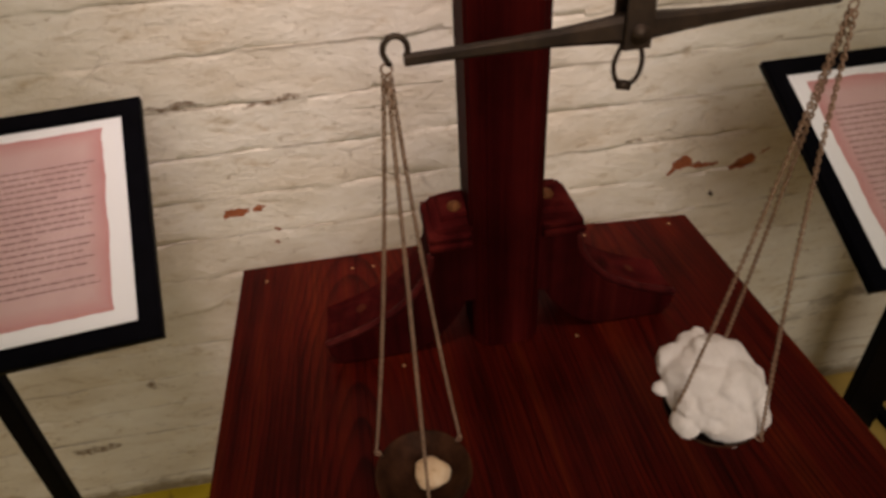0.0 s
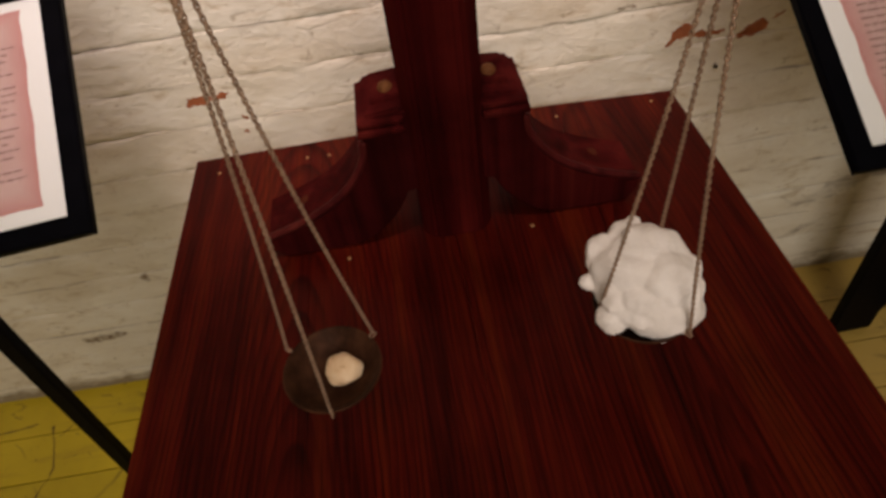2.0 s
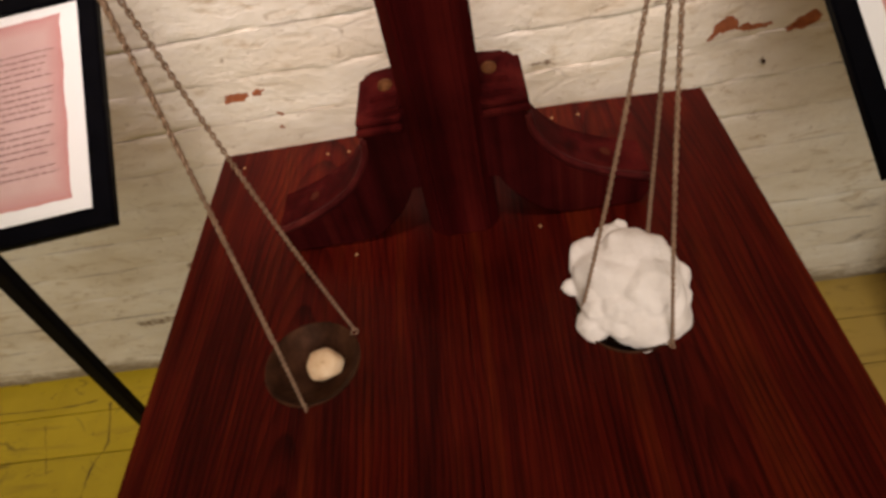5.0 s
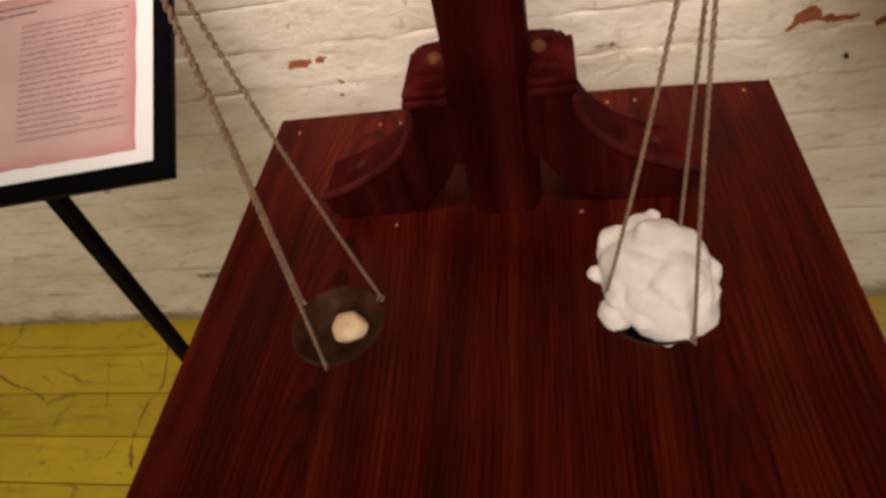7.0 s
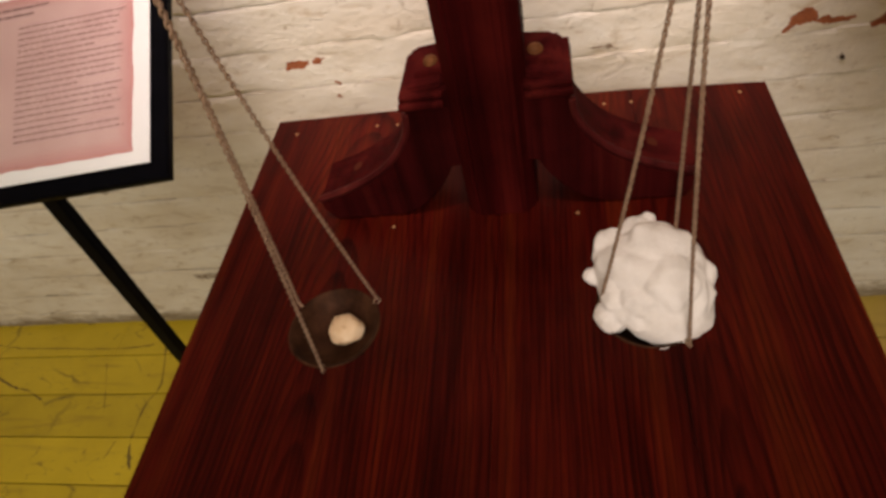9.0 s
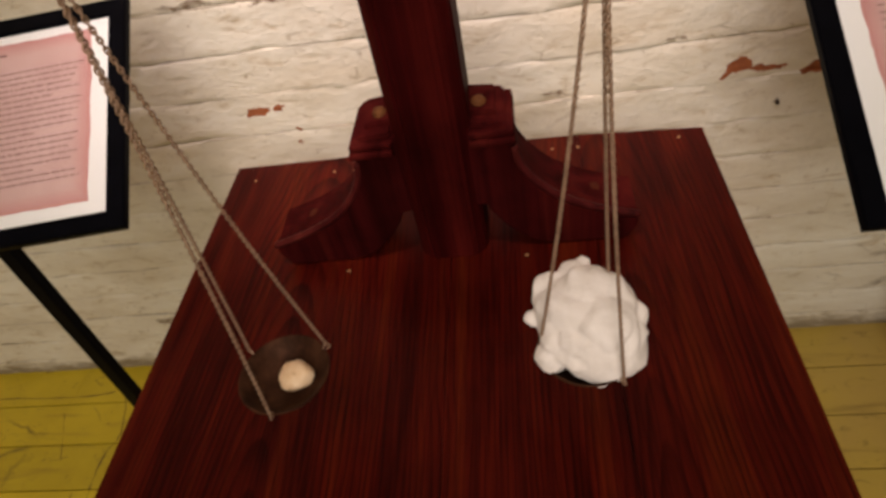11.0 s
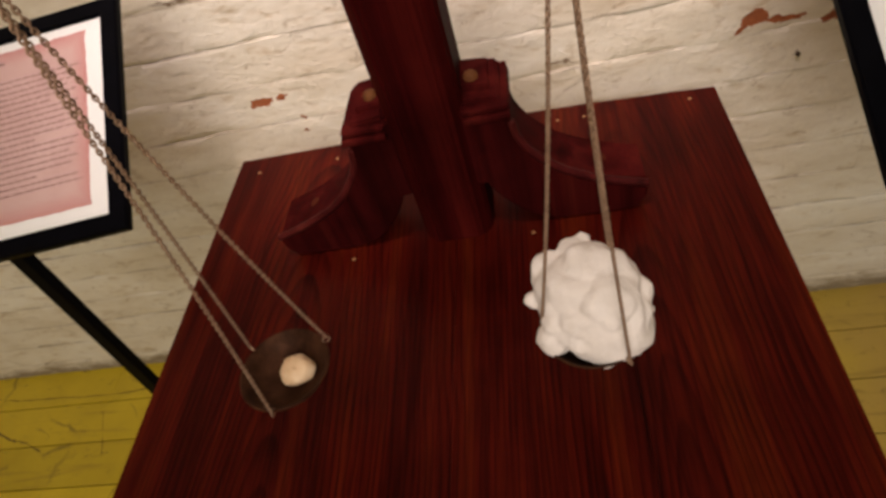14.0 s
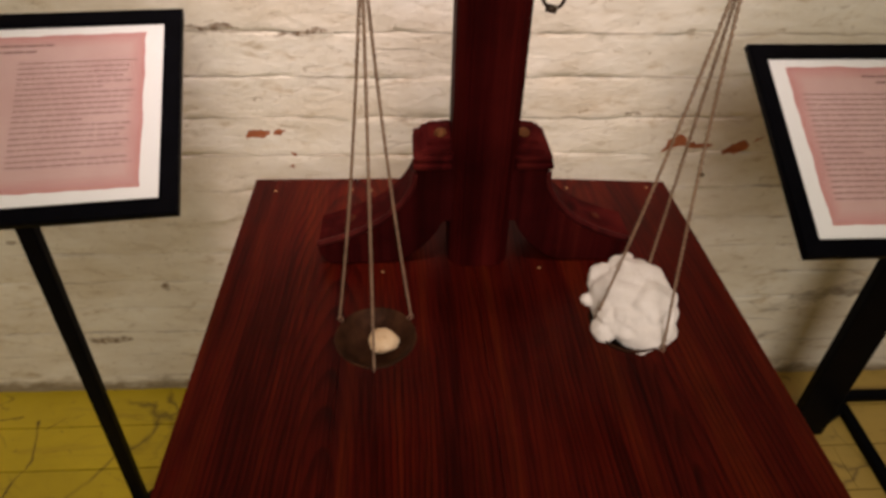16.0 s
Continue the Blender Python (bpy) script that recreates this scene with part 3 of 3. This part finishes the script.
def make_balance():
    bal = empty("balance_scale", "small forged iron beam balance hanging from the post", "balance scale", pose(BX, BEAM_Y, 1.40))
    inv = bal.matrix_world.inverted()
    swing = Matrix.Translation((BX, BEAM_Y, 0)) @ Matrix.Rotation(radians(3.3), 4, "Z") @ Matrix.Translation((-BX, -BEAM_Y, 0))

    def bpart(name, bm, material, parent=None, label="", smooth=False):
        bm.transform(inv @ swing if name in ("beam", "hook", "fork", "pivot", "shackle") else inv)
        return part(name, bm, material, parent or bal, label, smooth)
    # tapered beam, thick in the middle
    bm = bmesh.new()
    rings = []
    for x, h, d in ((-0.109, 0.0026, 0.0024), (-0.085, 0.0026, 0.0025), (-0.062, 0.0030, 0.0028), (-0.040, 0.0037, 0.0032), (-0.026, 0.0046, 0.0036), (-0.012, 0.0058, 0.0042), (0.0, 0.0076, 0.0050), (0.012, 0.0058, 0.0042), (0.026, 0.0046, 0.0036), (0.040, 0.0037, 0.0032), (0.062, 0.0030, 0.0028), (0.085, 0.0026, 0.0025), (0.109, 0.0026, 0.0024)):
        o = [(-d, -h * 0.6), (-d * 0.6, -h), (d * 0.6, -h), (d, -h * 0.6), (d, h * 0.6), (d * 0.6, h), (-d * 0.6, h), (-d, h * 0.6)]
        z = BEAM_Z + 0.012 * x - 0.0004
        rings.append([bm.verts.new((BX + x, BEAM_Y + p, z + q)) for p, q in o])
    for a, b in zip(rings, rings[1:]):
        for k in range(8):
            bm.faces.new((a[k], a[(k + 1) % 8], b[(k + 1) % 8], b[k]))
    bm.faces.new(rings[0][::-1]), bm.faces.new(rings[-1])
    beam = bpart("beam", bm, IRON)
    # fork, pivot and shackle in the middle
    bm = bmesh.new()
    for dy in (-0.0072, 0.0055):
        add_box(bm, (BX - 0.0068, BEAM_Y + dy, BEAM_Z - 0.009), (BX + 0.0068, BEAM_Y + dy + 0.0018, BEAM_Z + 0.03), 0.0006)
    add_box(bm, (BX - 0.0068, BEAM_Y - 0.0072, BEAM_Z + 0.028), (BX + 0.0068, BEAM_Y + 0.0073, BEAM_Z + 0.034), 0.001)
    add_box(bm, (BX - 0.0052, BEAM_Y - 0.002, BEAM_Z + 0.032), (BX + 0.0052, BEAM_Y + 0.002, 1.401), 0.0008)
    bpart("fork", bm, IRON)
    bm = add_tube(bmesh.new(), [(BX, BEAM_Y - 0.0105, BEAM_Z - 0.001), (BX, BEAM_Y + 0.010, BEAM_Z - 0.001)], 0.0042, 10)
    bpart("pivot", bm, IRON, smooth=True)
    loop = smooth_line([(BX - 0.004, BEAM_Y, BEAM_Z - 0.008, ), (BX - 0.0078, BEAM_Y - 0.001, BEAM_Z - 0.016), (BX - 0.0065, BEAM_Y - 0.001, BEAM_Z - 0.024), (BX - 0.001, BEAM_Y, BEAM_Z - 0.0285), (BX + 0.0055, BEAM_Y + 0.001, BEAM_Z - 0.027), (BX + 0.0075, BEAM_Y, BEAM_Z - 0.018), (BX + 0.005, BEAM_Y, BEAM_Z - 0.008)], 5)
    bm = add_tube(bmesh.new(), loop, 0.0012, 7)
    add_tube(bm, [(BX - 0.004, BEAM_Y, BEAM_Z - 0.028), (BX + 0.002, BEAM_Y, BEAM_Z - 0.0295)], 0.0026, 8)
    bpart("shackle", bm, IRON, smooth=True)
    for s in (-1, 1):
        ex, ez = BX + s * 0.107, BEAM_Z + 0.012 * s * 0.107
        arc = [(ex + s * 0.0002, BEAM_Y, ez)]
        for k in range(13):
            a = radians(-20 + k * 20)
            arc.append((ex + s * (0.0055 - 0.0056 * math.cos(a)), BEAM_Y, ez + 0.0045 + 0.0062 * math.sin(a)))
        arc.append((ex + s * 0.0085, BEAM_Y, ez - 0.002))
        bpart("hook", add_tube(bmesh.new(), smooth_line(arc, 2), 0.0014, 8), IRON, beam, smooth=True)
    tops = {-1: Vector((-0.1064, -0.410, 1.144)), 1: Vector((0.1300, -0.399, 1.1455))}
    for s, centre, offs in ((-1, LEFT_PAN, ((-0.0342, 0.0221), (0.0, -0.0396), (0.0325, 0.0229))), (1, RIGHT_PAN, ((-0.0360, -0.0045), (0.0215, -0.0354), (0.0213, 0.0364)))):
        top = tops[s]
        bm = bmesh.new()
        pts = [top + Vector((0.0026 * math.cos(k * math.tau / 14), 0, 0.0026 * math.sin(k * math.tau / 14))) for k in range(14)]
        bpart("ring", add_tube(bm, pts, 0.0006, 6, True), CHAIN, smooth=True)
        prof = [(0, -0.0205), (0.012, -0.0195), (0.023, -0.0155), (0.031, -0.0080), (0.0358, -0.0010), (0.0370, -0.0004), (0.0374, -0.0014), (0.0366, -0.0024), (0.0318, -0.0092), (0.0235, -0.0170), (0.012, -0.0212), (0, -0.0222)]
        bm = lathe(prof, 56)
        bm.transform(Matrix.Translation(centre))
        pan = bpart("pan", bm, PAN, None, "shallow tarnished metal pan", True)
        for dx, dy in offs:
            low = centre + Vector((dx, dy, 0.0015))
            out = Vector((dx, dy, 0)).normalized()
            bpart("chain", add_chain(bmesh.new(), top + Vector((0, 0, -0.003)) + out * 0.0018, low, out * 0.0027), CHAIN, None, "thin steel link chain", True)
            pts = [low - out * 0.001 + out * (0.0030 * math.cos(k * math.tau / 10)) + Vector((0, 0, 0.0028 * math.sin(k * math.tau / 10) - 0.0015)) for k in range(10)]
            bpart("pan_ring", add_tube(bmesh.new(), pts, 0.0006, 6, True), CHAIN, pan, smooth=True)
    return bal


make_balance()


# ---- what lies in the pans ----
LUMP = 0.0460
# puffs of the wad: across, up and out, then the radius, in half widths
PUFFS = ((0.0, 0.03, -0.06, 0.82), (0.22, -0.12, -0.04, 0.77), (-0.2, -0.2, 0.0, 0.58), (-0.28, 0.88, -0.02, 0.13), (-0.37, 0.66, 0.0, 0.27), (0.00, 0.70, 0.02, 0.19), (-0.66, 0.28, 0.0, 0.33), (-0.86, -0.19, -0.05, 0.14), (-0.64, -0.10, -0.10, 0.22), (-0.40, -0.42, 0.24, 0.25),
         (-0.40, -0.68, 0.06, 0.28), (0.01, -0.62, 0.22, 0.26), (0.34, -0.66, 0.02, 0.31), (0.68, -0.42, 0.0, 0.31), (0.58, 0.15, 0.0, 0.33), (0.86, 0.03, 0.0, 0.10), (-0.10, 0.34, 0.20, 0.50), (0.22, 0.02, 0.26, 0.54), (0.27, 0.34, 0.06, 0.42), (-0.10, -0.34, 0.44, 0.25), (0.52, -0.10, 0.16, 0.42))


def make_lump():
    """A wad of small puffs pressed together, melted into one skin."""
    rng = random.Random(4)
    bm = bmesh.new()
    turn = Matrix.Rotation(radians(-6.5), 4, "Z") @ Matrix.Rotation(radians(37.7), 4, "X") @ Matrix.Rotation(radians(-13.2), 4, "Z")
    for x, y, z, r in PUFFS:
        got = bmesh.ops.create_icosphere(bm, subdivisions=4, radius=1.0)["verts"]
        seed = Vector((rng.uniform(0, 30), rng.uniform(0, 30), rng.uniform(0, 30)))
        for v in got:
            k = r * (1.0 + 0.20 * noise.noise(v.co * 1.4 + seed) + 0.10 * noise.noise(v.co * 3.0 + seed))
            p = Vector((x, y, z)) + v.co * k
            v.co = turn @ (Vector((p.x, p.y, p.z * 0.78)) * LUMP)
    low = min(v.co.z for v in bm.verts)
    for v in bm.verts:
        v.co.z = max(v.co.z, low * 0.86)
    ob = part("white_lump", bm, COTTON, smooth=True)
    ob.location = LUMP_AT
    skin = ob.modifiers.new("skin", "REMESH")
    skin.mode, skin.voxel_size, skin.use_smooth_shade = "VOXEL", 0.0010, True
    soft = ob.modifiers.new("soft", "SMOOTH")
    soft.factor, soft.iterations = 0.5, 12
    return tagged(ob, "crumpled fluffy white wad lying in the balance pan", "wad")


LUMP_AT = (0.126, -0.389, 0.846)
make_lump()


def make_stone():
    """A small pebble with blunt facets."""
    r = random.Random(12)
    bm = bmesh.new()
    for k in range(17):
        z = -0.9 + 1.8 * (k + 0.5) / 17
        a = k * 2.4 + r.uniform(-0.3, 0.3)
        q = math.sqrt(1 - z * z) * r.uniform(0.86, 1.1)
        bm.verts.new((0.0152 * q * math.cos(a), 0.0160 * q * math.sin(a), 0.0110 * z))
    got = bmesh.ops.convex_hull(bm, input=list(bm.verts))
    bmesh.ops.delete(bm, geom=[g for g in got["geom_interior"] if isinstance(g, bmesh.types.BMVert)], context="VERTS")
    bmesh.ops.bevel(bm, geom=list(bm.edges), offset=0.0016, segments=3, affect="EDGES", profile=0.5)
    low = min(v.co.z for v in bm.verts)
    ob = part("stone", bm, STONE, smooth=True)
    ob.location = (-0.106, -0.404, PAN_Z - 0.0198 - low)
    return tagged(ob, "small pale yellowish stone lying in the balance pan", "stone")


make_stone()


# ---- framed prints on stands ----
FW, FH, RAIL = 0.462, 0.3040, 0.0225


def framed_print(m, seed, label):
    rng = random.Random(seed)
    fr = empty("framed_print", label, "framed print", m, group="framed texts on stands")
    w, h = FW / 2, FH / 2
    for name, pts in (("frame_rail", ((-w, -h), (w, -h), (w - RAIL, -h + RAIL), (-w + RAIL, -h + RAIL))), ("frame_rail", ((w, -h), (w, h), (w - RAIL, h - RAIL), (w - RAIL, -h + RAIL))), ("frame_rail", ((w, h), (-w, h), (-w + RAIL, h - RAIL), (w - RAIL, h - RAIL))), ("frame_rail", ((-w, h), (-w, -h), (-w + RAIL, -h + RAIL), (-w + RAIL, h - RAIL)))):
        bm = add_prism(bmesh.new(), pts, "z", -0.010, 0.0)
        bmesh.ops.recalc_face_normals(bm, faces=bm.faces)
        bmesh.ops.bevel(bm, geom=[e for e in bm.edges if e.verts[0].co.z > -0.001 and e.verts[1].co.z > -0.001 and e.calc_length() > 0.1], offset=0.0015, segments=2, affect="EDGES")
        part(name, bm, BLACK, fr)
    part("backing", box((-w + 0.004, -h + 0.004, -0.0096), (w - 0.004, h - 0.004, -0.0066)), BLACK, fr)
    sheet = part("sheet", box((-w + RAIL - 0.003, -h + RAIL - 0.003, -0.0065), (w - RAIL + 0.003, h - RAIL + 0.003, -0.0050)), PRINT, fr, "white sheet with a rose coloured wash")
    bm = bmesh.new()

    def bar(x0, x1, y, t):
        bm.faces.new([bm.verts.new(p) for p in ((x0, y, -0.0046), (x1, y, -0.0046), (x1, y + t, -0.0046), (x0, y + t, -0.0046))])

    def words(x0, x1, y, t):
        x = x0
        while x < x1 - 0.002:
            step = min(rng.uniform(0.004, 0.015), x1 - x)
            bar(x, x + step, y + rng.uniform(-0.0002, 0.0002), t)
            x += step + rng.uniform(0.0014, 0.0024)
    for k, (a, b) in enumerate(((-0.085, 0.075), (-0.068, 0.058))):
        words(a, b, 0.1000 - k * 0.0095, 0.0032)
    for a, b in ((-0.172, -0.028), (0.036, 0.178)):
        for k in range(20):
            end = b - (rng.uniform(0.0, 0.018) if k % 6 != 5 else rng.uniform(0.03, 0.09))
            words(a, end, 0.073 - k * 0.0079, 0.0017)
    part("text", bm, INK, fr, "rows of small brown text")
    pane = part("glass", box((-w + RAIL - 0.002, -h + RAIL - 0.002, -0.0036), (w - RAIL + 0.002, h - RAIL + 0.002, -0.0022)), GLASS, fr, "clear picture glass")
    pane.visible_shadow = False
    return fr


def frame_pose(corner, right, up, sx):
    """The frame's middle from its lower corner on the side sx, its rightward and upward ways."""
    right, up = Vector(right).normalized(), Vector(up).normalized()
    out = right.cross(up)
    c = Vector(corner) - right * (sx * FW / 2) + up * (FH / 2)
    return Matrix(((right.x, up.x, out.x, c.x), (right.y, up.y, out.y, c.y), (right.z, up.z, out.z, c.z), (0, 0, 0, 1)))


ML = frame_pose((-0.348, -0.203, 0.822), (1, 0.119, 0), (-0.031, 0.259, 0.143), 1)
MR = frame_pose((0.374, -0.277, 0.802), (1, 0.012, 0), (-0.003, 0.261, 0.146), -1)
framed_print(ML, 3, "black framed landscape text sheet tilted on a stand")
framed_print(MR, 8, "black framed landscape text sheet tilted on a stand")


def add_bar(bm, a, b, wide, thick, side):
    """A flat bar from a to b, wide along the side way."""
    a, b, side = Vector(a), Vector(b), Vector(side)
    d = (b - a).normalized()
    side = (side - d * side.dot(d)).normalized()
    out = d.cross(side)
    m = Matrix(((side.x, out.x, d.x, a.x), (side.y, out.y, d.y, a.y), (side.z, out.z, d.z, a.z), (0, 0, 0, 1)))
    return add_box(bm, (-wide / 2, -thick / 2, 0), (wide / 2, thick / 2, (b - a).length), 0.002, m)


def stand(m, base, top, wide, thick, plate, feet, label):
    """A pole from base to top, a plate behind the frame m at the local x given, and feet, each from one floor point to another."""
    base, top = Vector(base), Vector(top)
    st = empty("display_stand", label, "display stand", Matrix.Translation(base), group="stands under the framed texts")
    inv = st.matrix_world.inverted()

    def spart(name, bm):
        bm.transform(inv)
        return part(name, bm, BLACK, st)
    spart("pole", add_bar(bmesh.new(), base + Vector((0, 0, 0.001)), top, wide, thick, (1, 0, 0)))
    spart("back_plate", box((plate - 0.04, -0.12, -0.020), (plate + 0.04, 0.09, -0.0105), 0.002, m))
    for a, b in feet:
        a, b = Vector(a), Vector(b)
        spart("foot", add_bar(bmesh.new(), a, b, 0.024, 0.020, (b - a).cross(Vector((0, 0, 1)))))
    return st


stand(ML, (-0.612, -0.150, 0.0), (-0.546, -0.168, 0.832), 0.022, 0.016, 0.03, (((-0.605, -0.150, 0.085), (-0.70, -0.30, 0.012)), ((-0.605, -0.150, 0.085), (-0.40, -0.17, 0.012)), ((-0.605, -0.150, 0.085), (-0.56, -0.02, 0.012))), "black metal stand with an upright pole and splayed feet")
stand(MR, (0.845, 0.020, 0.0), (0.792, 0.002, 0.930), 0.085, 0.022, 0.185, (((0.865, 0.022, 0.011), (0.975, 0.080, 0.011)), ((0.935, 0.111, 0.0115), (1.26, 0.111, 0.0115)), ((0.975, 0.10, 0.011), (0.958, -0.24, 0.011))), "black stand with a broad pole on a flat barred base")

# ---- floor boards ----
BOARD, JOINT0 = 0.1115, 0.0945


def board_mesh(length, depth):
    bm = box((0, 0, -0.02), (length, depth, 0.0), 0.0009)
    me = bpy.data.meshes.new("board")
    bm.to_mesh(me)
    bm.free()
    me.materials.append(FLOOR_PAINT)
    return me


rng = random.Random(5)
board_data = {}
row, y = 0, JOINT0
while y > BACK:
    depth = BOARD if row else WALL_Y - JOINT0
    x, n = LEFT, round(rng.uniform(0.5, 2.1), 1)
    while x < RIGHT - 0.01:
        n = min(n, round(RIGHT - x, 3))
        low = max(y, BACK)
        wide = round(depth - (low - y) - 0.0030, 4)
        if (n, wide) not in board_data:
            board_data[n, wide] = board_mesh(n - 0.001, wide)
        ob = new("board", board_data[n, wide])
        ob.location = (x, low + 0.0015, 0.0)
        ob.parent = floor
        x, n = x + n, rng.choice((1.3, 1.7, 2.1))
    row += 1
    y -= BOARD

# long scratches through the floor paint
SCRATCHES = (((-0.955, 0.115), (-0.924, 0.009), (-0.941, -0.044), (-0.943, -0.106), (-0.935, -0.155), (-0.911, -0.205)), ((-1.422, 0.037), (-1.357, 0.008), (-1.305, -0.004), (-1.244, -0.032)), ((-1.488, 0.137), (-1.4, 0.124), (-1.28, 0.12), (-1.088, 0.115), (-0.991, 0.125)), ((-1.11, 0.075), (-1.068, -0.016), (-1.05, -0.063)), ((-0.979, -0.137), (-0.99, -0.182)), ((-0.891, 0.12), (-0.933, 0.083)))


def scratch(points, wide, seed):
    line = smooth_line([(x, y, 0.0004) for x, y in points], 10)
    bm = bmesh.new()
    sides = []
    for i, p in enumerate(line):
        q = line[min(i + 1, len(line) - 1)] - line[max(i - 1, 0)]
        out = Vector((-q.y, q.x, 0)).normalized()
        w = wide * max(0.12, 0.55 + 0.9 * noise.noise(Vector((i * 0.37, seed, 0)))) * (0.3 if i in (0, len(line) - 1) else 1.0)
        p = p + out * (0.003 * noise.noise(Vector((i * 0.55, seed * 2.0, 4))))
        sides.append((bm.verts.new(p - out * w / 2), bm.verts.new(p + out * w / 2)))
    for (a, b), (c, d) in zip(sides, sides[1:]):
        bm.faces.new((a, b, d, c))
    return part("scratch", bm, SCRATCH, floor)


for n, pts in enumerate(SCRATCHES):
    scratch(pts, (0.008, 0.007, 0.004, 0.003, 0.003, 0.005)[n], n + 1.5)

# ---- bricks of the wall ----
def brick_mesh(seed, length, height=COURSE + 0.0005, nx=14):
    """A worn brick under thick paint: a bowed, uneven face whose edges sink to the joint."""
    verts, faces = [], []
    off = Vector((seed * 3.7, seed * 1.3, seed * 0.9))
    us = [0.0, 0.025] + [0.07 + 0.86 * i / (nx - 4) for i in range(nx - 3)] + [0.975, 1.0]
    vs = [0.0, 0.05, 0.12, 0.3, 0.5, 0.7, 0.88, 0.95, 1.0]
    nz = len(vs) - 1
    for v in vs:
        for u in us:
            eu, ev = min(u, 1 - u) * length, min(v, 1 - v) * height
            sink = max(0.0, 1 - eu / 0.006) ** 2 * 0.0
            worn = 0.16 + 1.5 * noise.noise(off + Vector((u * 3.0, 4.0 if v > 0.5 else 9.0, 2.0)))
            sink = max(sink, max(0.0, 1 - ev / 0.0075) ** 2 * min(1.0, max(0.0, worn)))
            x = u * length + 0.003 * noise.noise(off + Vector((u * 4, v * 7, 1.0)))
            z = v * height + 0.0030 * noise.noise(off + Vector((u * 5, v * 2, 7.0)))
            d = -0.0070 + 0.0042 * sink
            calm = min(1.0, eu / 0.03)
            d += calm * 0.0022 * noise.noise(off + Vector((u * 2.6, v * 1.4, 3.0))) + calm * 0.0017 * noise.noise(off + Vector((u * 8, v * 4, 5.0)))
            verts.append((x, d, z))
    nx = len(us) - 1
    for j in range(nz):
        for i in range(nx):
            a = j * (nx + 1) + i
            faces.append((a, a + 1, a + nx + 2, a + nx + 1))
    n = len(verts)
    border = [*range(nx + 1), *[(nx + 1) * j + nx for j in range(1, nz + 1)], *[(nx + 1) * nz + i for i in range(nx - 1, -1, -1)], *[(nx + 1) * j for j in range(nz - 1, 0, -1)]]
    m = len(border)
    verts += [verts[k] for k in border] + [(verts[k][0], 0.05, verts[k][2]) for k in border]
    for k in range(m):
        faces.append((n + k, n + m + k, n + m + (k + 1) % m, n + (k + 1) % m))
    return verts, faces


def mesh_of(name, verts, faces, material):
    me = bpy.data.meshes.new(name)
    me.from_pydata(verts, [], faces)
    me.materials.append(material)
    me.polygons.foreach_set("use_smooth", [True] * len(me.polygons))
    return me


STRETCHER, HEADER = 0.209, 0.103
stretchers = [brick_mesh(k, STRETCHER + 0.006) for k in range(20)]
headers = [brick_mesh(50 + k, HEADER + 0.006, nx=8) for k in range(8)]
s_data = [mesh_of("brick", v, f, WHITEWASH) for v, f in stretchers]
h_data = [mesh_of("brick", v, f, WHITEWASH) for v, f in headers]
rng = random.Random(21)
far_v, far_f = [], []
k = 0
while FIRST + k * COURSE < TOP:
    z = FIRST + k * COURSE
    heads = k % 6 == 2
    length = HEADER if heads else STRETCHER
    x = LEFT - rng.uniform(0.0, 0.02) - (0.5 * length if k % 2 else 0.0)
    while x < RIGHT - 0.01:
        pick = rng.randrange(len(h_data if heads else s_data))
        place = (x, WALL_Y + rng.uniform(-0.0004, 0.0004), z + rng.uniform(-0.0015, 0.0015))
        if -1.75 < x < 1.35 and z < 1.28:
            ob = new("brick", (h_data if heads else s_data)[pick])
            ob.location = place
            ob.rotation_euler = (rng.uniform(-0.012, 0.012), 0, rng.uniform(-0.002, 0.002))
            ob.parent = wall_north
        else:
            v, f = (headers if heads else stretchers)[pick]
            n = len(far_v)
            far_v += [(a + place[0], b + place[1], c + place[2]) for a, b, c in v]
            far_f += [tuple(i + n for i in q) for q in f]
        x += length
    k += 1
far = new("bricks", mesh_of("bricks", far_v, far_f, WHITEWASH))
far.parent = wall_north
tagged(far, kind="stuff")
